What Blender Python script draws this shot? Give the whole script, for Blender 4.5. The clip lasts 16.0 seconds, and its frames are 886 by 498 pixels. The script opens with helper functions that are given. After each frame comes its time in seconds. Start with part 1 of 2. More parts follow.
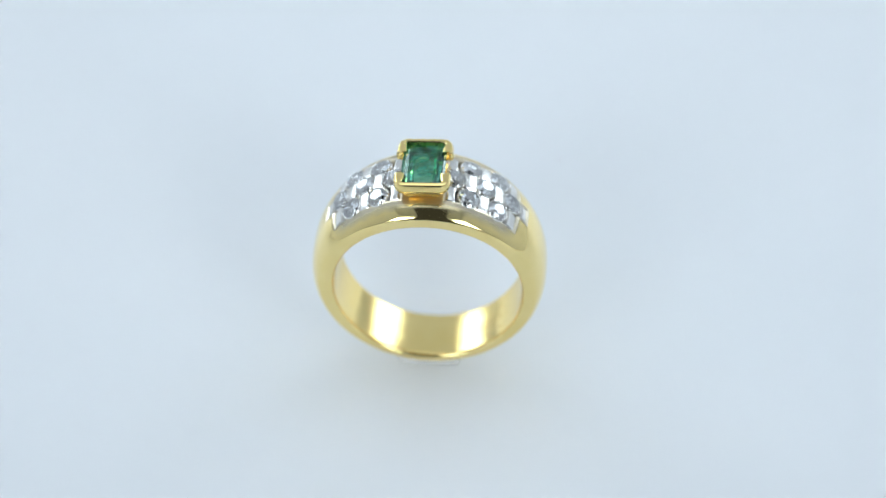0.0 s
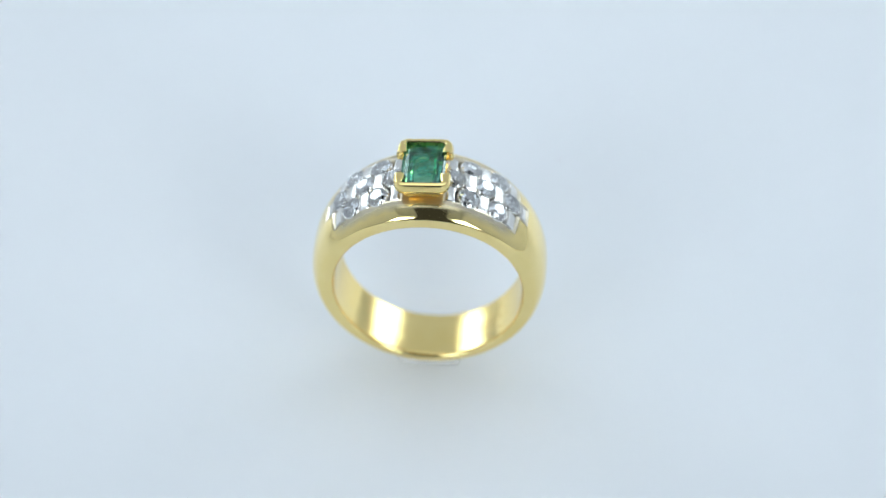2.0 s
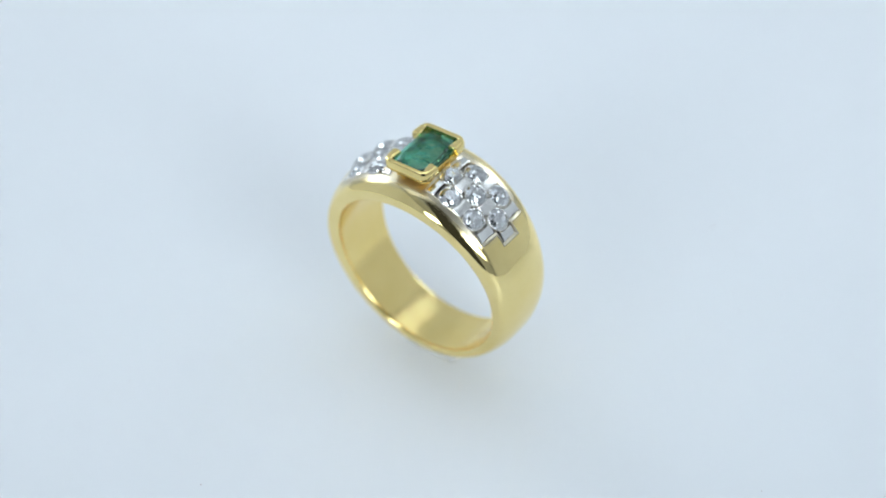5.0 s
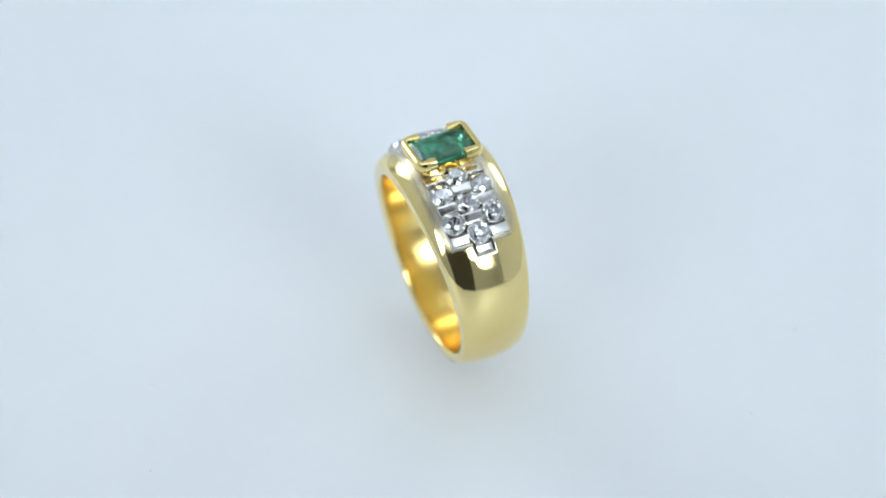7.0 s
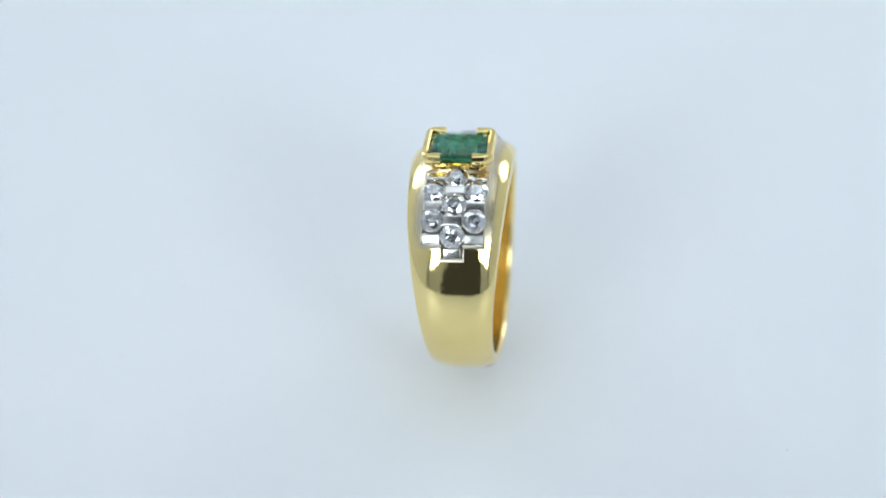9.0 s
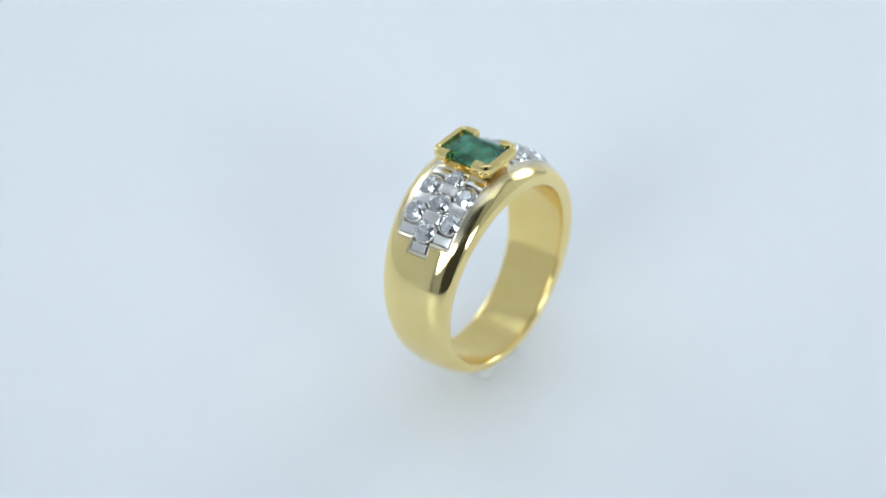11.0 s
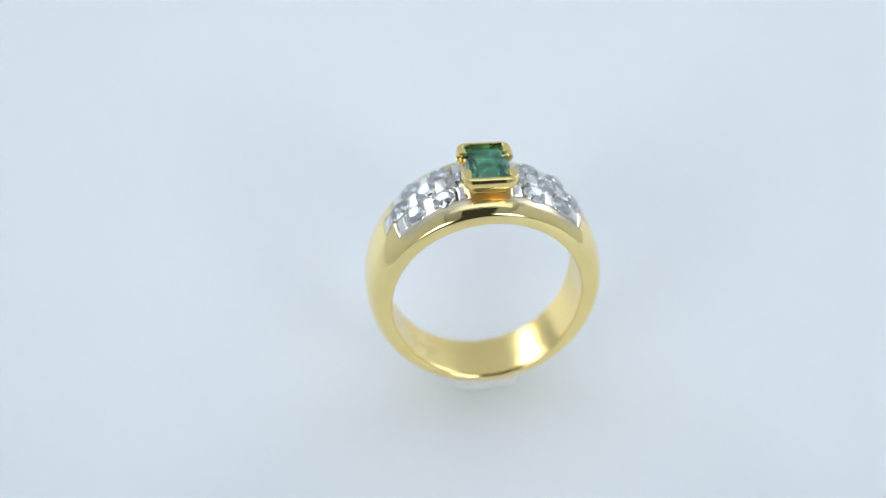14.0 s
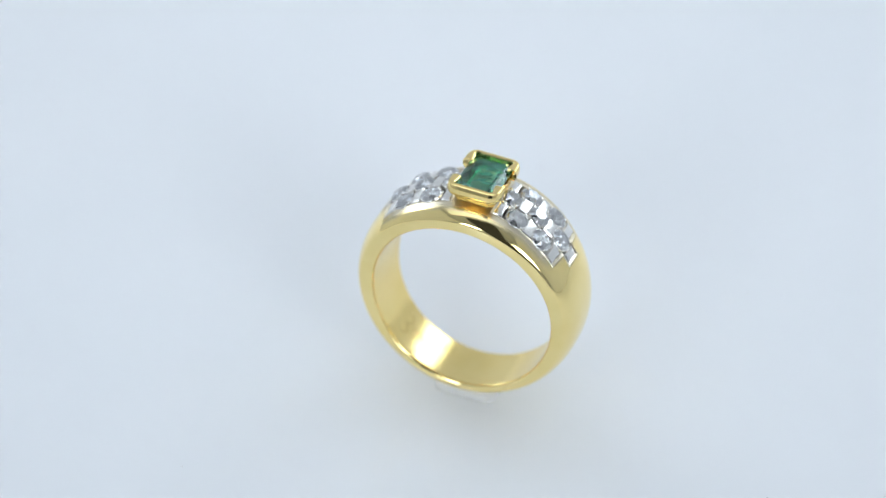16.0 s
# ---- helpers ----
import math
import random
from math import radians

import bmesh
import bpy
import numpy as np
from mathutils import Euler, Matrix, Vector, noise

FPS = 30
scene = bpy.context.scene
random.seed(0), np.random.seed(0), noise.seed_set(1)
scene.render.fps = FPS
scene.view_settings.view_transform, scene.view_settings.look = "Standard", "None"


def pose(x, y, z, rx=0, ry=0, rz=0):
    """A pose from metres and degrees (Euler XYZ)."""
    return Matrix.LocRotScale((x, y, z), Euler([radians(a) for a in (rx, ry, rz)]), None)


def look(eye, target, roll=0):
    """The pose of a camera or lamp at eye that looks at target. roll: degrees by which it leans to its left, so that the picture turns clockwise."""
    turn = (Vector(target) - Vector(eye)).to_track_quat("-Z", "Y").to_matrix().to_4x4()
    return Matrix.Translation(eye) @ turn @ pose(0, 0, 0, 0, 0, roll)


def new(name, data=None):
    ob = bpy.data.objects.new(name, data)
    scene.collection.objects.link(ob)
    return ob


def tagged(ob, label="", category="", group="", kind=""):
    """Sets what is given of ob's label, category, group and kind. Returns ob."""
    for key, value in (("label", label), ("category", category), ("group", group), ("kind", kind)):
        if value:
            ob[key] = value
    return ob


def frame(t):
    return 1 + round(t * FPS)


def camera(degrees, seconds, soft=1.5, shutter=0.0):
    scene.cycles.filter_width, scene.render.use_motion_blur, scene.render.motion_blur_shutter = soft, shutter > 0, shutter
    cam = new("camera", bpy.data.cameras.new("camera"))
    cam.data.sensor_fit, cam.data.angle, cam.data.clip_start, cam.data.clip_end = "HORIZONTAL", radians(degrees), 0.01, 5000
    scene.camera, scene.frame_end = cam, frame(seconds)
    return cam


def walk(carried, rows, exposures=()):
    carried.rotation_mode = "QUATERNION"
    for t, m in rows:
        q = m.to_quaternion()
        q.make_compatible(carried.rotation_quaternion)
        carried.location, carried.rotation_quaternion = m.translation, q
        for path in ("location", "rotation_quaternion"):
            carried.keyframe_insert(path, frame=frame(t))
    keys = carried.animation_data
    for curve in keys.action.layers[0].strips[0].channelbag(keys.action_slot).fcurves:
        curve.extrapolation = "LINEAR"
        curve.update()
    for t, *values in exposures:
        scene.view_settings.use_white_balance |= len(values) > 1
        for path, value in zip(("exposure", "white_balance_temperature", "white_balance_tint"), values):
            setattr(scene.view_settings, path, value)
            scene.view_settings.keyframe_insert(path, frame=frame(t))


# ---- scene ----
MM = 0.001

# ---- camera ----
cam = camera(15.0, 16.0, soft=1.35)
EYE = Vector((0.0, -0.215476, 0.187387))
AHEAD = Vector((-0.002975, 0.776322, -0.630330))
VIEW = look(EYE, EYE + AHEAD * 0.28, 0.054)
walk(cam, [(0.0, VIEW), (16.0, VIEW)], [(0.0, 0.03, 6500, 10), (11.0, 0.03, 6540, 10.8), (16.0, 0.03, 6620, 13)])
cam.data.dof.use_dof = True
cam.data.dof.focus_distance = 0.269
cam.data.dof.aperture_fstop = 20.0

# ---- light ----
world = bpy.data.worlds.new("room")
scene.world = world
world.use_nodes = True
world.node_tree.nodes["Background"].inputs[0].default_value = (0.8, 0.9, 1.0, 1)
world.node_tree.nodes["Background"].inputs[1].default_value = 0.05


def area_lamp(name, eye, target, w, h, power, colour, beam=180):
    """A soft panel; beam: the angle in degrees that its grid lets out."""
    data = bpy.data.lights.new(name, "AREA")
    data.shape, data.size, data.size_y = "RECTANGLE", w, h
    data.energy, data.color, data.spread = power, colour, radians(beam)
    ob = new(name, data)
    ob.matrix_world = look(eye, target)
    return ob


COOL = (0.79, 0.903, 1.0)
# diffusing sides and ceiling of the tent, lit from outside, and four brighter corner lamps
area_lamp("tent_side_left", (-0.352, -0.04, 0.27), (0, -0.04, 0.27), 0.64, 0.60, 0.31, COOL)
area_lamp("tent_side_right", (0.352, -0.04, 0.27), (0, -0.04, 0.27), 0.64, 0.60, 0.31, COOL)
area_lamp("tent_back", (0, 0.352, 0.27), (0, 0, 0.27), 0.66, 0.60, 0.29, COOL)
area_lamp("tent_ceiling_lamp", (0, 0.16, 0.59), (0, 0.12, 0), 0.60, 0.36, 0.22, COOL, 90)
area_lamp("tent_lamp_back_left", (-0.25, 0.27, 0.20), (0, 0, 0.01), 0.16, 0.28, 0.035, COOL, 32)
area_lamp("tent_lamp_back_right", (0.25, 0.27, 0.20), (0, 0, 0.01), 0.16, 0.28, 0.035, COOL, 32)
area_lamp("tent_lamp_front_left", (-0.238, -0.40, 0.26), (0, 0, 0.01), 0.15, 0.46, 0.14, COOL, 34)
area_lamp("tent_lamp_front_right", (0.238, -0.40, 0.26), (0, 0, 0.01), 0.15, 0.46, 0.14, COOL, 34)


# ---- materials ----
def material(name):
    m = bpy.data.materials.new(name)
    m.use_nodes = True
    return m, m.node_tree, m.node_tree.nodes["Principled BSDF"]


def noise_node(nt, scale, detail=4.0, rough=0.55):
    co = nt.nodes.new("ShaderNodeTexCoord")
    n = nt.nodes.new("ShaderNodeTexNoise")
    n.inputs["Scale"].default_value = scale
    n.inputs["Detail"].default_value = detail
    n.inputs["Roughness"].default_value = rough
    nt.links.new(co.outputs["Object"], n.inputs["Vector"])
    return n


def ramp(nt, source, stops):
    r = nt.nodes.new("ShaderNodeValToRGB")
    r.color_ramp.elements[0].position, r.color_ramp.elements[0].color = stops[0][0], (*stops[0][1], 1)
    r.color_ramp.elements[1].position, r.color_ramp.elements[1].color = stops[-1][0], (*stops[-1][1], 1)
    for p, col in stops[1:-1]:
        r.color_ramp.elements.new(p).color = (*col, 1)
    nt.links.new(source, r.inputs["Fac"])
    return r.outputs["Color"]


def spread(nt, source, low, high):
    r = nt.nodes.new("ShaderNodeMapRange")
    r.inputs["To Min"].default_value, r.inputs["To Max"].default_value = low, high
    nt.links.new(source, r.inputs["Value"])
    return r.outputs["Result"]


def relief(nt, bsdf, source, strength, distance):
    b = nt.nodes.new("ShaderNodeBump")
    b.inputs["Strength"].default_value, b.inputs["Distance"].default_value = strength, distance
    nt.links.new(source, b.inputs["Height"])
    nt.links.new(b.outputs["Normal"], bsdf.inputs["Normal"])


def metal(name, dark, light, rough_low, rough_high, bump=0.05, size=260):
    m, nt, b = material(name)
    b.inputs["Metallic"].default_value = 1.0
    big = noise_node(nt, size, 3)
    fine = noise_node(nt, 2600, 5, 0.7)
    nt.links.new(ramp(nt, big.outputs["Fac"], [(0.3, dark), (0.7, light)]), b.inputs["Base Color"])
    nt.links.new(spread(nt, fine.outputs["Fac"], rough_low, rough_high), b.inputs["Roughness"])
    relief(nt, b, big.outputs["Fac"], bump, 0.0001)
    return m


GOLD = metal("polished_yellow_gold", (0.90, 0.71, 0.30), (0.945, 0.765, 0.355), 0.03, 0.10, 0.3)
# inside the hoop, gold-on-gold bounce is part of the deeper base colour
INNER_GOLD = metal("bounce_toned_inner_gold", (0.90, 0.68, 0.255), (0.95, 0.74, 0.315), 0.13, 0.26, 0.7, 240)
BEZEL_GOLD = metal("bezel_yellow_gold", (0.89, 0.69, 0.27), (0.94, 0.75, 0.33), 0.06, 0.14)
# oranger gold: the band's warm reflection is put into the gallery's colour
GALLERY_GOLD = metal("gallery_gold_bounce", (0.92, 0.62, 0.15), (0.96, 0.69, 0.21), 0.07, 0.16)
WHITE_GOLD = metal("white_gold", (0.70, 0.68, 0.645), (0.80, 0.78, 0.745), 0.14, 0.30, 0.4)
RIM = metal("rim_white_gold", (0.64, 0.56, 0.40), (0.72, 0.65, 0.51), 0.22, 0.36, 0.5, 500)
STAMP = metal("stamped_gold", (0.52, 0.33, 0.10), (0.70, 0.48, 0.17), 0.25, 0.4)
SATIN = metal("satin_white_gold", (0.72, 0.705, 0.675), (0.82, 0.805, 0.775), 0.22, 0.40, 0.25)


def make_emerald():
    m, nt, b = material("emerald")
    n = noise_node(nt, 700, 6, 0.65)
    nt.links.new(ramp(nt, n.outputs["Fac"], [(0.35, (0.05, 0.46, 0.30)), (0.62, (0.22, 0.76, 0.56))]), b.inputs["Base Color"])
    b.inputs["Roughness"].default_value = 0.02
    b.inputs["IOR"].default_value = 1.58
    v = noise_node(nt, 420, 5, 0.7)
    nt.links.new(ramp(nt, v.outputs["Fac"], [(0.48, (1, 1, 1)), (0.66, (0.6, 0.6, 0.6))]), b.inputs["Transmission Weight"])
    return m


def make_inclusion():
    m, nt, b = material("emerald_inclusion")
    n = noise_node(nt, 1500, 5, 0.7)
    nt.links.new(ramp(nt, n.outputs["Fac"], [(0.3, (0.16, 0.55, 0.42)), (0.7, (0.55, 0.85, 0.72))]), b.inputs["Base Color"])
    nt.links.new(ramp(nt, n.outputs["Fac"], [(0.38, (0.05, 0.05, 0.05)), (0.66, (0.85, 0.85, 0.85))]), b.inputs["Alpha"])
    b.inputs["Roughness"].default_value = 0.25
    return m


def make_diamond():
    m, nt, b = material("diamond")
    b.inputs["Base Color"].default_value = (0.98, 0.99, 1.0, 1)
    b.inputs["Roughness"].default_value = 0.0
    b.inputs["IOR"].default_value = 2.42
    b.inputs["Transmission Weight"].default_value = 1.0
    co = nt.nodes.new("ShaderNodeTexCoord")
    cells = nt.nodes.new("ShaderNodeTexVoronoi")
    cells.inputs["Scale"].default_value = 2800
    nt.links.new(co.outputs["Object"], cells.inputs["Vector"])
    # every cell leans its own way, like a small extra facet
    lean = nt.nodes.new("ShaderNodeVectorMath")
    lean.operation = "SUBTRACT"
    lean.inputs[1].default_value = (0.5, 0.5, 0.5)
    nt.links.new(cells.outputs["Color"], lean.inputs[0])
    slope = nt.nodes.new("ShaderNodeVectorMath")
    slope.operation = "DOT_PRODUCT"
    nt.links.new(lean.outputs["Vector"], slope.inputs[0])
    nt.links.new(co.outputs["Object"], slope.inputs[1])
    relief(nt, b, slope.outputs["Value"], 1.0, 0.5)
    lustre = nt.nodes.new("ShaderNodeBsdfGlossy")
    lustre.inputs["Color"].default_value = (0.97, 0.97, 0.97, 1)
    lustre.inputs["Roughness"].default_value = 0.04
    mix = nt.nodes.new("ShaderNodeMixShader")
    mix.inputs[0].default_value = 0.30
    nt.links.new(b.outputs[0], mix.inputs[1])
    nt.links.new(lustre.outputs[0], mix.inputs[2])
    nt.links.new(mix.outputs[0], nt.nodes["Material Output"].inputs["Surface"])
    return m


def make_clear():
    m, nt, b = material("clear_putty")
    n = noise_node(nt, 700, 4)
    b.inputs["Base Color"].default_value = (1.0, 1.0, 0.98, 1)
    b.inputs["IOR"].default_value = 1.25
    b.inputs["Alpha"].default_value = 0.34
    b.inputs["Transmission Weight"].default_value = 0.35
    nt.links.new(spread(nt, n.outputs["Fac"], 0.03, 0.2), b.inputs["Roughness"])
    relief(nt, b, n.outputs["Fac"], 0.15, 0.0002)
    return m


def make_board():
    m, nt, b = material("glossy_white_acrylic")
    big = noise_node(nt, 14, 3)
    fine = noise_node(nt, 420, 5, 0.7)
    nt.links.new(ramp(nt, big.outputs["Fac"], [(0.3, (0.77, 0.785, 0.80)), (0.7, (0.81, 0.815, 0.825))]), b.inputs["Base Color"])
    nt.links.new(spread(nt, fine.outputs["Fac"], 0.34, 0.48), b.inputs["Roughness"])
    b.inputs["IOR"].default_value = 1.36
    b.inputs["Subsurface Weight"].default_value = 1.0
    b.inputs["Subsurface Radius"].default_value = (1.0, 1.0, 1.0)
    b.inputs["Subsurface Scale"].default_value = 0.025
    return m


def make_cloth():
    m, nt, b = material("white_tent_cloth")
    big = noise_node(nt, 5, 3)
    fine = noise_node(nt, 900, 3, 0.6)
    nt.links.new(ramp(nt, big.outputs["Fac"], [(0.3, (0.80, 0.81, 0.82)), (0.7, (0.85, 0.86, 0.87))]), b.inputs["Base Color"])
    b.inputs["Roughness"].default_value = 0.9
    relief(nt, b, fine.outputs["Fac"], 0.2, 0.0004)
    return m


def plain(name, colour, rough):
    m, nt, b = material(name)
    n = noise_node(nt, 300, 4)
    nt.links.new(ramp(nt, n.outputs["Fac"], [(0.3, tuple(v * 0.9 for v in colour)), (0.7, colour)]), b.inputs["Base Color"])
    b.inputs["Roughness"].default_value = rough
    return m


def plate_and_shade(m):
    """White plating run out over the gold beside the panels, khaki-toned for dark reflections."""
    nt = m.node_tree
    b = nt.nodes["Principled BSDF"]
    gold = b.inputs["Base Color"].links[0].from_socket
    co = nt.nodes.new("ShaderNodeTexCoord")
    xyz = nt.nodes.new("ShaderNodeSeparateXYZ")
    nt.links.new(co.outputs["Object"], xyz.inputs[0])
    wobble = noise_node(nt, 900, 3)
    aside = nt.nodes.new("ShaderNodeMath")
    aside.operation = "ABSOLUTE"
    nt.links.new(xyz.outputs["Y"], aside.inputs[0])
    shift = nt.nodes.new("ShaderNodeMath")
    shift.operation = "MULTIPLY_ADD"
    shift.inputs[1].default_value = 0.0005
    nt.links.new(wobble.outputs["Fac"], shift.inputs[0])
    nt.links.new(aside.outputs[0], shift.inputs[2])
    masks = []
    for source, a, z in ((shift.outputs[0], 0.0038, 0.0031), (xyz.outputs["Z"], 0.0056, 0.0068)):
        r = nt.nodes.new("ShaderNodeMapRange")
        r.inputs["From Min"].default_value, r.inputs["From Max"].default_value = a, z
        nt.links.new(source, r.inputs["Value"])
        masks.append(r.outputs["Result"])
    both = nt.nodes.new("ShaderNodeMath")
    both.operation = "MULTIPLY"
    nt.links.new(masks[0], both.inputs[0])
    nt.links.new(masks[1], both.inputs[1])
    mix = nt.nodes.new("ShaderNodeMixRGB")
    # the flanks' dark reflection is mixed into the plating colour here
    mix.inputs["Color2"].default_value = (0.62, 0.545, 0.40, 1)
    nt.links.new(both.outputs[0], mix.inputs["Fac"])
    nt.links.new(gold, mix.inputs["Color1"])
    nt.links.new(mix.outputs["Color"], b.inputs["Base Color"])
    # the plating is duller than the gold
    dull = nt.nodes.new("ShaderNodeMath")
    dull.operation = "MULTIPLY_ADD"
    dull.inputs[1].default_value = 0.26
    nt.links.new(both.outputs[0], dull.inputs[0])
    nt.links.new(b.inputs["Roughness"].links[0].from_socket, dull.inputs[2])
    nt.links.new(dull.outputs[0], b.inputs["Roughness"])


plate_and_shade(GOLD)
EMERALD, INCLUSION, DIAMOND, CLEAR, BOARD, CLOTH = make_emerald(), make_inclusion(), make_diamond(), make_clear(), make_board(), make_cloth()
DUST = plain("dust", (0.55, 0.42, 0.40), 0.9)
PLASTIC = plain("white_plastic", (0.75, 0.76, 0.78), 0.4)


# ---- mesh helpers ----
def link(name, bm, mat, parent=None, label="", smooth=None):
    """One mesh object; smooth: the angle in degrees above which an edge stays sharp."""
    if smooth is not None:
        bm.normal_update()
        for fc in bm.faces:
            fc.smooth = True
        for e in bm.edges:
            e.smooth = len(e.link_faces) == 2 and e.calc_face_angle(0) < radians(smooth)
    me = bpy.data.meshes.new(name)
    bm.to_mesh(me)
    bm.free()
    me.materials.append(mat)
    ob = new(name, me)
    if parent:
        ob.parent = parent
    if label:
        tagged(ob, label)
    return ob


def part(name, bm, mat, parent, label="", smooth=None):
    return link(name, bm, mat, parent, label, smooth)


def shared(name, me, parent, m, label=""):
    ob = new(name, me)
    ob.parent = parent
    ob.matrix_local = m
    return tagged(ob, label) if label else ob


def box(bm, x0, x1, y0, y1, z0, z1, bevel=0.0, segments=2):
    r = bmesh.ops.create_cube(bm, size=1, matrix=Matrix.Translation(((x0 + x1) / 2, (y0 + y1) / 2, (z0 + z1) / 2)) @ Matrix.Diagonal((x1 - x0, y1 - y0, z1 - z0, 1)))
    if bevel:
        edges = {e for v in r["verts"] for e in v.link_edges}
        bmesh.ops.bevel(bm, geom=list(edges), offset=bevel, segments=segments, affect="EDGES", profile=0.5)


def lattice(bm, rows, closed_u=False, closed_v=False):
    """Quads over a grid of points; returns the vertices."""
    grid = [[bm.verts.new(p) for p in row] for row in rows]
    n, k = len(grid), len(grid[0])
    for i in range(n if closed_u else n - 1):
        for j in range(k if closed_v else k - 1):
            bm.faces.new((grid[i][j], grid[i][(j + 1) % k], grid[(i + 1) % n][(j + 1) % k], grid[(i + 1) % n][j]))
    return grid


def hull(points, scale=1.0):
    bm = bmesh.new()
    for p in points:
        bm.verts.new(Vector(p) * scale)
    bmesh.ops.convex_hull(bm, input=bm.verts)
    bmesh.ops.dissolve_limit(bm, angle_limit=radians(1.0), verts=bm.verts, edges=bm.edges)
    bmesh.ops.recalc_face_normals(bm, faces=bm.faces)
    return bm


# ---- the light tent and its turntable ----
def structure(name, bm, mat, label, smooth=None):
    return tagged(link(name, bm, mat, None, "", smooth), label, name.split("_")[0], "", "structure")


def slab(name, x0, x1, y0, y1, z0, z1, label):
    bm = bmesh.new()
    box(bm, x0, x1, y0, y1, z0, z1)
    return structure(name, bm, CLOTH, label)


TENT = "matte white cloth of the light tent round the turntable"
slab("floor", -0.46, 0.46, -0.46, 0.46, -0.05, -0.04, "matte white cloth floor under the white turntable")
slab("wall_back", -0.36, 0.36, 0.36, 0.37, -0.04, 0.60, TENT)
slab("wall_left", -0.37, -0.36, -0.44, 0.36, -0.04, 0.60, TENT)
slab("wall_right", 0.36, 0.37, -0.44, 0.36, -0.04, 0.60, TENT)
slab("wall_front_left", -0.36, -0.165, -0.44, -0.43, -0.04, 0.60, TENT)
slab("wall_front_right", 0.165, 0.36, -0.44, -0.43, -0.04, 0.60, TENT)
bm = bmesh.new()
box(bm, -0.37, 0.37, -0.04, 0.37, 0.60, 0.61)
box(bm, -0.37, -0.165, -0.44, -0.0405, 0.60, 0.61)
box(bm, 0.165, 0.37, -0.44, -0.0405, 0.60, 0.61)
structure("ceiling", bm, CLOTH, "matte white cloth ceiling of the light tent")


def turned(bm, outline, steps=128):
    """A body of revolution about z."""
    lattice(bm, [[(r * math.cos(2 * math.pi * i / steps), r * math.sin(2 * math.pi * i / steps), z) for r, z in outline] for i in range(steps)], closed_u=True)


def make_turntable():
    table = tagged(new("turntable"), "round glossy white acrylic turntable in a light tent", "turntable")
    bm = bmesh.new()
    turned(bm, [(0.0001, 0.0), (0.04, 0.0), (0.09, 0.0), (0.144, 0.0), (0.1462, -0.0006), (0.147, -0.002), (0.147, -0.010), (0.145, -0.012), (0.0001, -0.012)])
    bmesh.ops.recalc_face_normals(bm, faces=bm.faces)
    part("plate", bm, BOARD, table, "", 30)
    bm = bmesh.new()
    turned(bm, [(0.0001, -0.0125), (0.10, -0.0125), (0.105, -0.016), (0.112, -0.038), (0.112, -0.0398), (0.0001, -0.0398)])
    bmesh.ops.recalc_face_normals(bm, faces=bm.faces)
    part("base", bm, PLASTIC, table, "", 30)
    bm = bmesh.new()
    rnd = random.Random(5)
    for k in range(16):
        a, r, s = rnd.uniform(0, 6.28), rnd.uniform(0.024, 0.05), rnd.uniform(0.00004, 0.00009)
        bmesh.ops.create_icosphere(bm, subdivisions=1, radius=s, matrix=Matrix.Translation((r * math.cos(a), r * math.sin(a), s * 0.3)) @ Matrix.Diagonal((1, rnd.uniform(0.5, 1), 0.5, 1)))
    tagged(part("dust", bm, DUST, table, "tiny specks of dust on the plate"), kind="stuff")
    return table


# ---- the ring: x towards one panel, y along the finger, z up through the emerald; in millimetres ----
PHI0, PHI1, PHI2 = 10.0, 52.0, 58.6
PANEL, STEP = 2.62, 1.0


def half_width(phi):
    return 2.53 + 1.62 * ((1 + math.cos(phi)) / 2) ** 1.65


def bore(phi):
    return 7.62 + 0.93 * ((1 - math.cos(phi)) / 2) ** 2.3


def crest(phi):
    c = math.cos(phi)
    return 9.72 + (0.03 * c if c > 0 else 0.12 * c)


def edge_radius(phi):
    c = math.cos(phi)
    return 8.92 - (0.36 * c if c > 0 else 0.18 * c)


def dome(phi, y):
    u = min(abs(y) / half_width(phi), 1.0)
    # a shallow groove runs along both sides of the panels
    fade = max(0.0, min(1.0, (60.0 - abs(math.degrees(phi))) / 10.0))
    groove = 0.05 * fade * math.exp(-((abs(y) - 2.75) / 0.45) ** 2)
    return edge_radius(phi) + (crest(phi) - edge_radius(phi)) * (1 - u ** 2.7) ** 0.76 - groove


def at(phi, y, r):
    return Vector((r * math.sin(phi), y, r * math.cos(phi))) * MM


def in_panel(deg, y):
    d = abs(deg)
    return (PHI0 < d < PHI1 and abs(y) < PANEL) or (PHI0 < d < PHI2 and abs(y) < STEP)


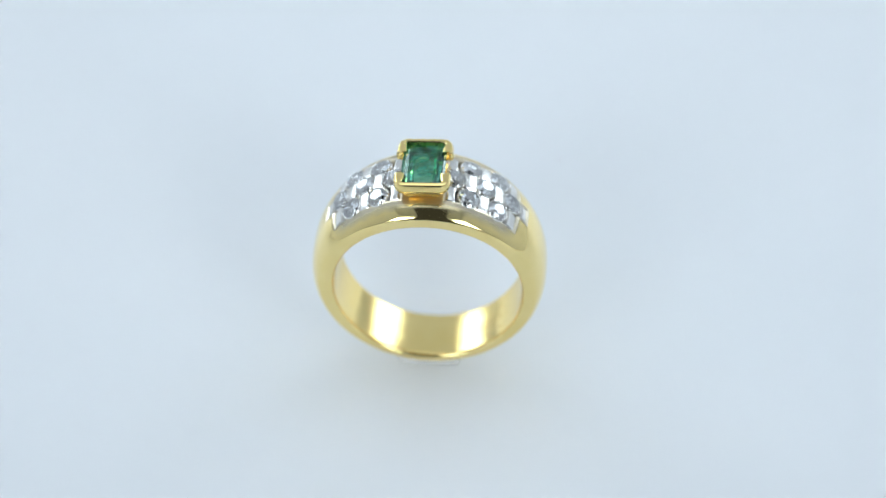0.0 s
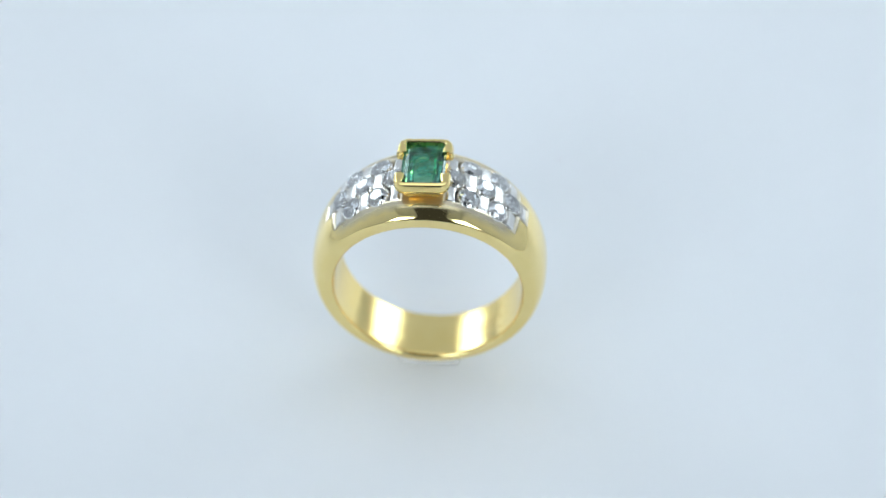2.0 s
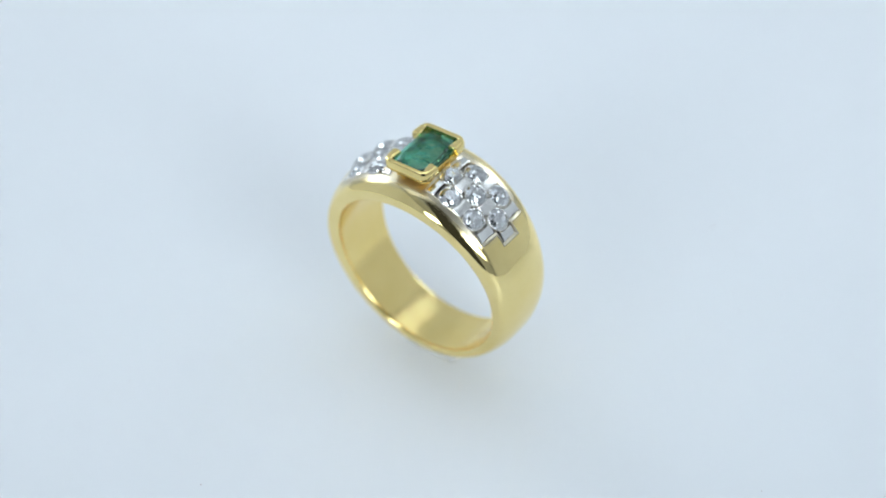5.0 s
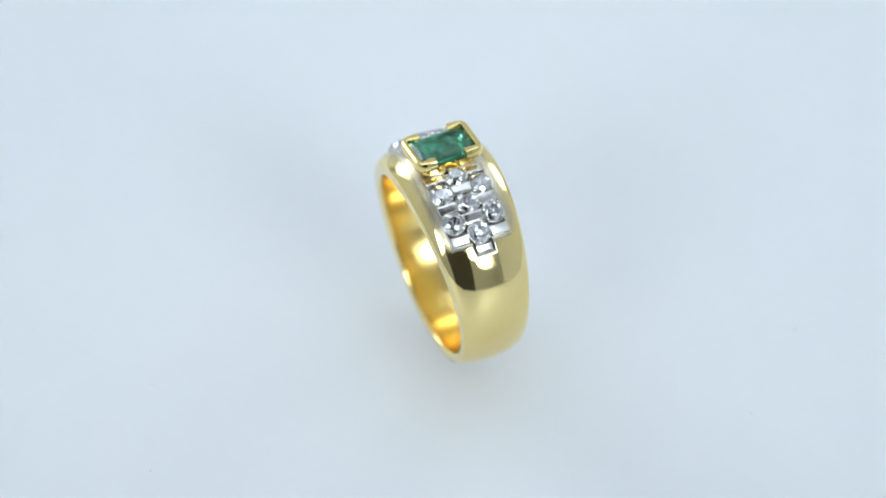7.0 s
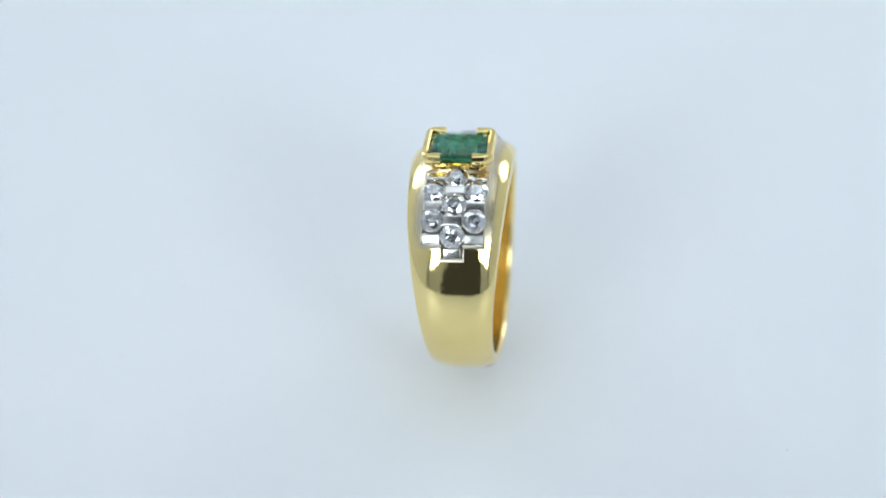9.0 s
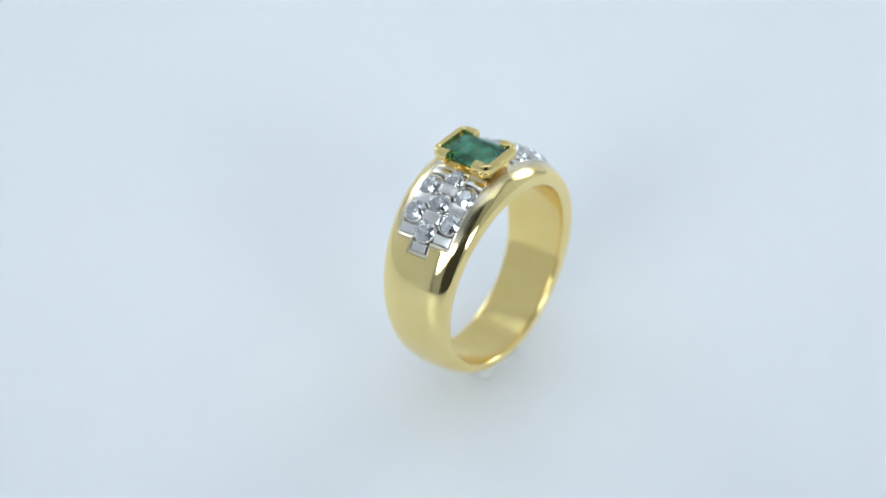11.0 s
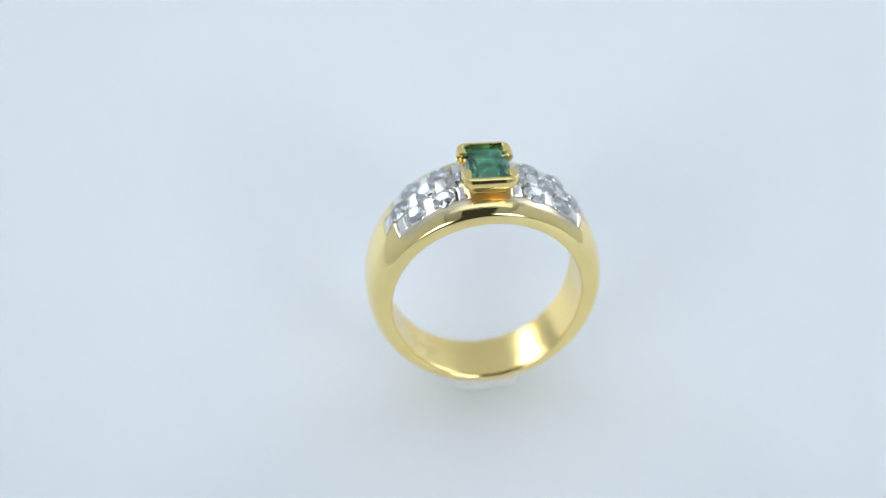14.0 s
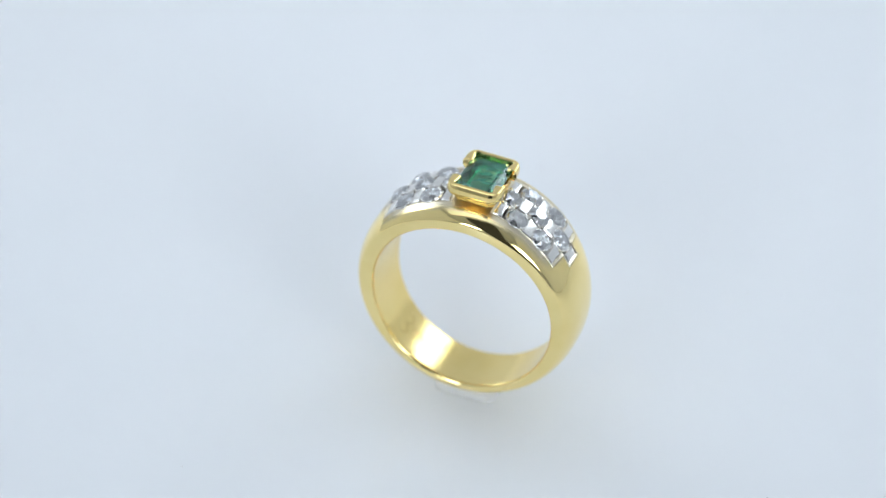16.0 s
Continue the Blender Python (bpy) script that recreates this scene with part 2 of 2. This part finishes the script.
def make_band(ring):
    marks = [v * 2.5 for v in range(-72, 72)]
    cuts = [s * (p + o) for s in (-1, 1) for p in (PHI0, PHI1, PHI2) for o in (-0.12, 0.12)]
    phis = sorted([m for m in marks if all(abs(m - q) > 0.6 for q in cuts)] + cuts)
    inner_y = [0.0, 0.5, STEP - 0.02, STEP + 0.02, 1.4, 1.8, 2.2, PANEL - 0.02, PANEL + 0.02]
    rows = []
    for deg in phis:
        p = radians(deg)
        hw = half_width(p)
        s = min(1.0, (hw - 0.7) / 2.66)
        half = [v * s for v in inner_y]
        last = half[-1]
        half += [last + (hw - last) * k for k in (0.1, 0.2, 0.3, 0.4, 0.5, 0.6, 0.7, 0.79, 0.87, 0.94, 0.985)]
        loop = []
        for y in half:
            r = dome(p, y)
            if in_panel(deg, y):
                r = 8.62
            loop.append((y, r))
        re = edge_radius(p)
        ri = bore(p)
        h, w = 0.22, 0.30
        loop += [(hw, re - 0.06), (hw + 0.01, re - 0.14), (hw + 0.008, (re + ri) / 2), (hw - 0.002, ri + h)]
        loop += [(hw - w * (1 - math.cos(k)), ri + h * (1 - math.sin(k))) for k in (0.35, 0.7, 1.05, 1.35)] + [(hw - w * 1.05, ri), (hw * 0.4, ri - 0.01)]
        full = loop + [(0.0, ri - 0.012)] + [(-y, r) for y, r in reversed(loop[1:])]
        rows.append([at(p, y, r) for y, r in full])
    bm = bmesh.new()
    lattice(bm, rows, closed_u=True, closed_v=True)
    bmesh.ops.recalc_face_normals(bm, faces=bm.faces)
    for fc in bm.faces:
        c = fc.calc_center_median() / MM
        fc.material_index = int(math.hypot(c.x, c.z) < bore(math.atan2(c.x, c.z)) + 0.05)
    band = part("band", bm, GOLD, ring, "polished yellow gold band, wider at the top", 55)
    band.data.materials.append(INNER_GOLD)
    return band


def tray_mesh(side):
    """The sunk seat of one panel."""
    bm = bmesh.new()
    for p0, p1, w in ((PHI0 + 0.1, PHI1 - 0.1, PANEL - 0.02), (PHI1 - 0.1, PHI2 - 0.1, STEP - 0.02)):
        n = max(2, int((p1 - p0) / 2))
        lattice(bm, [[at(side * radians(p0 + (p1 - p0) * i / n), w * (j / 4 - 1), 8.70) for j in range(9)] for i in range(n + 1)])
    bmesh.ops.recalc_face_normals(bm, faces=bm.faces)
    return bm


def rim_mesh(side):
    """The raised, stepped edge round one panel."""
    bm = bmesh.new()
    corners = [(PHI0, -PANEL), (PHI1, -PANEL), (PHI1, -STEP), (PHI2, -STEP), (PHI2, STEP), (PHI1, STEP), (PHI1, PANEL), (PHI0, PANEL)]
    turn = [(1, 1), (-1, 1), (-1, 1), (-1, 1), (-1, -1), (-1, -1), (-1, -1), (1, -1)]
    ring_pts = []
    for k in range(len(corners)):
        (pa, ya), (pb, yb) = corners[k], corners[(k + 1) % len(corners)]
        (ta, sa), (tb, sb) = turn[k], turn[(k + 1) % len(corners)]
        n = max(1, int(max(abs(pb - pa) / 2.5, abs(yb - ya) / 0.6)))
        for i in range(n):
            f = i / n
            ring_pts.append((pa + (pb - pa) * f, ya + (yb - ya) * f, ta + (tb - ta) * f, sa + (sb - sa) * f))
    rows = []
    for deg, y, dp, dy in ring_pts:
        q, yi = radians(deg + dp * 1.7), y + dy * 0.20
        top = dome(radians(deg), y) + 0.035
        rows.append([at(side * radians(deg), y, 8.64), at(side * radians(deg), y, top - 0.03), at(side * radians(deg + dp * 0.15), y + dy * 0.03, top), at(side * radians(deg + dp * 0.7), y + dy * 0.11, top), at(side * q, yi, top - 0.13), at(side * q, yi, 8.64)])
    lattice(bm, rows, closed_u=True)
    bmesh.ops.recalc_face_normals(bm, faces=bm.faces)
    return bm


def brilliant_mesh(r):
    pts = []
    for k in range(8):
        a = math.pi / 4 * k
        pts.append((0.56 * math.cos(a), 0.56 * math.sin(a), 0.335))
        pts.append((0.80 * math.cos(a + math.pi / 8), 0.80 * math.sin(a + math.pi / 8), 0.20))
        pts.append((0.24 * math.cos(a), 0.24 * math.sin(a), -0.662))
    for k in range(16):
        a = math.pi / 8 * k
        for z in (0.025, -0.025):
            pts.append((math.cos(a), math.sin(a), z))
    pts.append((0, 0, -0.865))
    bm = hull(pts, r * MM)
    me = bpy.data.meshes.new("diamond")
    bm.to_mesh(me)
    bm.free()
    me.materials.append(DIAMOND)
    return me


def collar_mesh(r):
    """The white gold seat round one stone, with four small beads that hold it."""
    bm = bmesh.new()
    turned(bm, [(v * MM, z * MM) for v, z in ((r * 0.55, -0.62), (r * 0.97, -0.06), (r * 1.0, 0.015), (r * 1.04, 0.02), (r * 1.09, -0.03), (r * 1.10, -0.62))], 24)
    for k in range(4):
        a = math.pi / 4 + math.pi / 2 * k
        bmesh.ops.create_icosphere(bm, subdivisions=1, radius=0.11 * MM, matrix=Matrix.Translation((1.0 * r * math.cos(a) * MM, 1.0 * r * math.sin(a) * MM, 0.03 * MM)))
    bmesh.ops.recalc_face_normals(bm, faces=bm.faces)
    for fc in bm.faces:
        fc.smooth = True
    me = bpy.data.meshes.new("collar")
    bm.to_mesh(me)
    bm.free()
    me.materials.append(WHITE_GOLD)
    return me


def tile_mesh(name, length, width, height):
    """A polished cushion of white gold between the diamonds, its ends hollowed for them."""
    bm = bmesh.new()
    us = [-1, -0.93, -0.75, -0.35, 0, 0.35, 0.75, 0.93, 1]
    drop = {1: 0.09, 0.93: 0.03, 0.75: 0.01, 0.35: 0.002, 0: 0}
    rows = []
    for u in us:
        row = []
        for v in us:
            hollow = 0.07 * (1 - v * v)
            x = u * (length / 2 - hollow * abs(u))
            row.append(Vector((x, v * width / 2, -drop[abs(u)] - drop[abs(v)])) * MM)
        rows.append(row)
    grid = lattice(bm, rows)
    rim = [grid[0][j] for j in range(9)] + [grid[i][8] for i in range(1, 9)] + [grid[8][j] for j in range(7, -1, -1)] + [grid[i][0] for i in range(7, 0, -1)]
    low = [bm.verts.new((v.co.x, v.co.y, -height * MM)) for v in rim]
    for i in range(len(rim)):
        j = (i + 1) % len(rim)
        bm.faces.new((rim[i], rim[j], low[j], low[i]))
    bm.faces.new(low)
    bmesh.ops.recalc_face_normals(bm, faces=bm.faces)
    for fc in bm.faces:
        fc.smooth = True
    for e in bm.edges:
        e.smooth = len(e.link_faces) == 2 and e.calc_face_angle(0) < radians(35)
    me = bpy.data.meshes.new(name)
    bm.to_mesh(me)
    bm.free()
    me.materials.append(WHITE_GOLD)
    return me


def seat(side, deg, y, r, lean=0.0, spin=0.0):
    """A pose on the panel: x along the hoop, z outwards."""
    p = side * radians(deg)
    return Matrix.Translation(at(p, y, r)) @ Matrix.Rotation(p, 4, "Y") @ Matrix.Rotation(radians(lean), 4, "X") @ Matrix.Rotation(spin, 4, "Z")


ROW = [15.1, 22.9, 30.7, 38.5, 46.3, 54.0]
COLUMN = 1.74


def make_panel(ring, side):
    tray = part("panel", tray_mesh(side), SATIN, ring, "white gold panel pave-set with diamonds", 35)
    part("rim", rim_mesh(side), RIM, tray, "polished rim, yellowish at the stepped end", 35)
    stone, collar = brilliant_mesh(0.91), collar_mesh(0.91)
    wide, narrow, end = tile_mesh("tile", 0.95, 1.62, 1.05), tile_mesh("tile", 0.80, 1.55, 1.05), tile_mesh("tile", 0.84, 1.40, 0.95)
    corner = tile_mesh("tile", 0.92, 1.5, 0.95)
    corner.materials[0] = SATIN
    rnd = random.Random(11 + side)
    for k, deg in enumerate(ROW):
        for col in (-1, 0, 1):
            lean = -col * 6.0
            gem = (k % 2 == 0) == (col == 0)
            y = col * COLUMN
            r = 9.90 if col == 0 else 9.72
            if k == 5 and col != 0:
                continue
            if gem and k < 5:
                place = seat(side, deg, y, r - 0.12, lean + rnd.uniform(-2, 2), rnd.uniform(0, 0.8))
                shared("diamond", stone, tray, place)
                shared("collar", collar, tray, seat(side, deg, y, r - 0.13, lean))
            elif k == 5:
                shared("tile", end, tray, seat(side, deg + 0.6, y, r - 0.12, lean) @ Matrix.Rotation(radians(side * 7), 4, "Y"))
            elif k == 4:
                shared("tile", corner, tray, seat(side, deg + 1.3, y, r - 0.1, lean) @ Matrix.Rotation(radians(side * 7), 4, "Y"))
            else:
                shared("tile", narrow if k == 0 else wide, tray, seat(side, deg - (1.4 if k == 0 else 0), y, r - 0.08, lean + rnd.uniform(-1.5, 1.5)) @ Matrix.Rotation(radians(rnd.uniform(-2, 2)), 4, "Y"))
    return tray


def octagon(hx, hy, cut, z):
    return [Vector(p) for p in ((hx, -hy + cut, z), (hx, hy - cut, z), (hx - cut, hy, z), (-hx + cut, hy, z), (-hx, hy - cut, z), (-hx, -hy + cut, z), (-hx + cut, -hy, z), (hx - cut, -hy, z))]


def make_emerald_stone(ring):
    g = 10.60
    pts = []
    for hx, hy, cut, z in ((1.80, 2.52, 0.42, 0.10), (1.80, 2.52, 0.42, 0.0), (1.55, 2.28, 0.38, 0.27), (1.24, 1.96, 0.32, 0.38), (1.42, 2.16, 0.36, -0.45), (0.95, 1.69, 0.26, -0.82), (0.30, 1.0, 0.10, -1.08)):
        pts += octagon(hx, hy, cut, g + z)
    stone = part("emerald", hull(pts, MM), EMERALD, ring, "green step-cut rectangular emerald with inclusions")
    rnd = random.Random(23)
    for k in range(14):
        # thin ragged veils, lying along the stone at different slants
        cx, cy, cz = rnd.uniform(-0.75, 0.75), rnd.uniform(-1.35, 1.35), g + rnd.uniform(-0.45, 0.12)
        a, b = rnd.uniform(0.25, 0.6), rnd.uniform(0.10, 0.26)
        flake = []
        for i in range(9):
            w = 2 * math.pi * i / 9
            r = rnd.uniform(0.6, 1.0)
            flake += [(a * r * math.cos(w), b * r * math.sin(w), h) for h in (-0.012, 0.012)]
        bm = hull(flake, MM)
        bmesh.ops.transform(bm, verts=bm.verts, matrix=Matrix.Translation((cx * MM, cy * MM, cz * MM)) @ Euler((rnd.uniform(-0.6, 0.6), rnd.uniform(-0.5, 0.5), rnd.uniform(-0.5, 0.5))).to_matrix().to_4x4())
        part("inclusion", bm, INCLUSION, stone)
    return stone


def claw_mesh(sy):
    """One U-shaped end of the bezel with its two corner claws."""
    path = [(1.93, 1.26), (1.93, 1.30), (1.93, 1.72), (1.93, 2.08)]
    for k in range(5):
        a = math.pi / 8 * k
        path.append((1.43 + 0.5 * math.cos(a), 2.17 + 0.5 * math.sin(a)))
    path += [(1.0, 2.67), (0.4, 2.67)]
    path += [(-x, y) for x, y in reversed(path)]
    rows = []
    n = len(path)
    for i, (x, y) in enumerate(path):
        ax, ay = path[max(i - 1, 0)]
        bx, by = path[min(i + 1, n - 1)]
        t = Vector((bx - ax, by - ay)).normalized()
        out = Vector((t.y, -t.x))
        claw = max(0.0, 1 - (min(i, n - 1 - i)) / 6)
        w, top = 0.25 + 0.14 * claw, 11.18 - 0.02 * claw
        tip = 0.6 if i in (0, n - 1) else 1.0
        sec = [(-w - 0.16 * claw, top - 0.24), (-w - 0.08 * claw, top - 0.08), (-w * 0.6, top), (w * 0.2, top - 0.01), (w * 0.7, top - 0.07), (w + 0.02, top - 0.30), (w + 0.035, top - 0.50), (w + 0.02, top - 0.74), (w * 0.75, top - 0.94), (w * 0.2, top - 1.04), (-w, top - 0.9)]
        mid = top - 0.4
        rows.append([Vector((x + out.x * o * tip, sy * (y + out.y * o * tip), mid + (z - mid) * tip)) * MM for o, z in sec])
    bm = bmesh.new()
    grid = lattice(bm, rows, closed_v=True)
    bm.faces.new(grid[0])
    bm.faces.new(grid[-1])
    bmesh.ops.recalc_face_normals(bm, faces=bm.faces)
    return bm


def loft(bm, sections, cap=True):
    grid = lattice(bm, [[p * MM for p in s] for s in sections], closed_v=True)
    if cap:
        bm.faces.new(grid[0])
        bm.faces.new(grid[-1])


def make_bezel(ring):
    bezel = part("bezel", claw_mesh(1), BEZEL_GOLD, ring, "yellow gold bezel of two corner-clawed ends", 40)
    part("claw_end", claw_mesh(-1), BEZEL_GOLD, bezel, "", 40)
    bm = bmesh.new()
    loft(bm, [octagon(1.88, 2.48, 0.5, 8.9), octagon(1.84, 2.42, 0.5, 9.2), octagon(1.77, 2.31, 0.5, 9.42), octagon(1.74, 2.27, 0.5, 9.65), octagon(1.74, 2.28, 0.5, 9.9), octagon(1.78, 2.34, 0.5, 10.12), octagon(1.84, 2.42, 0.5, 10.30), octagon(1.72, 2.40, 0.45, 10.34), octagon(1.45, 2.25, 0.4, 9.95), octagon(0.9, 1.6, 0.3, 9.35)])
    bmesh.ops.recalc_face_normals(bm, faces=bm.faces)
    part("gallery", bm, GALLERY_GOLD, bezel, "yellow gold gallery wall, deepened for the orange reflections", 28)
    return bezel


def make_hallmark(ring):
    """Worn stamps inside the hoop: the ends of two oval frames and a row of bars too small to read."""
    bm = bmesh.new()

    def stroke(points, w):
        rows = []
        for i, (d, y) in enumerate(points):
            d0, y0 = points[max(i - 1, 0)]
            d1, y1 = points[min(i + 1, len(points) - 1)]
            k = 0.146
            t = Vector(((d1 - d0) * k, y1 - y0)).normalized()
            row = []
            for o, lift in ((-w, -0.004), (-w * 0.5, 0.012), (w * 0.5, 0.012), (w, -0.004)):
                p = radians(d - t.y * o / k)
                row.append(at(p, y + t.x * o, bore(p) - 0.012 - lift))
            rows.append(row)
        lattice(bm, rows)

    for d, y, a, b in ((136.0, -0.75, 4.2, 0.62), (136.5, 0.62, 3.4, 0.50)):
        stroke([(d + a * math.cos(w), y + b * math.sin(w)) for w in [-1.7 + 3.4 * i / 16 for i in range(17)]], 0.05)
    for d in (143.5, 146.0, 148.5, 151.5, 154.0):
        stroke([(d, -0.35), (d, 0.05), (d, 0.42)], 0.07)
    bmesh.ops.recalc_face_normals(bm, faces=bm.faces)
    return part("hallmark", bm, STAMP, ring, "worn stamped marks inside the band")


def make_ring():
    ring = tagged(new("ring"), "yellow gold ring with a green emerald and diamond panels", "ring")
    make_band(ring)
    for side in (1, -1):
        make_panel(ring, side)
    make_bezel(ring)
    make_emerald_stone(ring)
    make_hallmark(ring)
    return ring


def make_pad():
    """The small clear lump that holds the ring upright."""
    bm = bmesh.new()
    sections = []
    for z, k in ((0.0, 1.0), (0.3, 1.01), (0.6, 0.98), (0.75, 0.92), (0.82, 0.8), (0.84, 0.4)):
        row = []
        for i in range(40):
            a = 2 * math.pi * i / 40
            c, s = math.cos(a), math.sin(a)
            x = 2.7 * k * math.copysign(abs(c) ** 0.35, c)
            y = 1.85 * k * math.copysign(abs(s) ** 0.35, s)
            w = 1 + 0.05 * noise.noise(Vector((c * 1.5, s * 1.5, z)))
            row.append(Vector((x * w, y * w, z + 0.02)))
        sections.append(row)
    loft(bm, sections)
    bmesh.ops.recalc_face_normals(bm, faces=bm.faces)
    return tagged(link("putty_pad", bm, CLEAR, None, "", 50), "small clear putty pad under the gold ring", "putty")


turntable = make_turntable()
ring = make_ring()
pad = make_pad()

# ---- how the plate turns, and what stands on it with it ----
RATE, START = 15.0, -4.0
TURN = [(0.0, START), (1.4, START), (2.6, START), (2.8, -4.5)] + [(t, -92.3 - RATE * (t - 8.7)) for t in (3.0, 3.5, 4.0, 5.0, 6.0, 7.0, 8.0, 9.0, 10.0, 11.0, 12.0, 13.0, 14.0, 15.0, 16.0)]
# the ring shifts a little on the plate as the plate starts
SHIFT = [(0.0, 0.40, -0.26), (2.6, 0.40, -0.26), (3.0, 0.06, -0.08), (3.5, -0.08, 0.08), (4.0, -0.18, 0.12), (6.4, -0.10, 0.12), (7.0, 0.0, 0.06), (8.7, 0.0, 0.0), (12.5, -0.02, 0.03), (14.5, -0.06, -0.05), (16.0, -0.08, -0.10)]
STAND = Matrix.Translation((-2.378 * MM, 0.983 * MM, 10.34 * MM)) @ Matrix.Rotation(radians(4.44), 4, "X") @ Matrix.Rotation(radians(-2.24), 4, "Y")
FOOT = pose(-2.378 * MM, 1.75 * MM, 0)


def placed(t, a, foot):
    times = [r[0] for r in SHIFT]
    dx, dy = np.interp(t, times, [r[1] for r in SHIFT]), np.interp(t, times, [r[2] for r in SHIFT])
    return pose(dx * MM, dy * MM, 0, 0, 0, a) @ foot


def motions():
    walk(turntable, [(t, pose(0, 0, 0, 0, 0, a)) for t, a in TURN])
    walk(ring, [(t, placed(t, a, STAND)) for t, a in TURN])
    walk(pad, [(t, placed(t, a, FOOT)) for t, a in TURN])


motions()
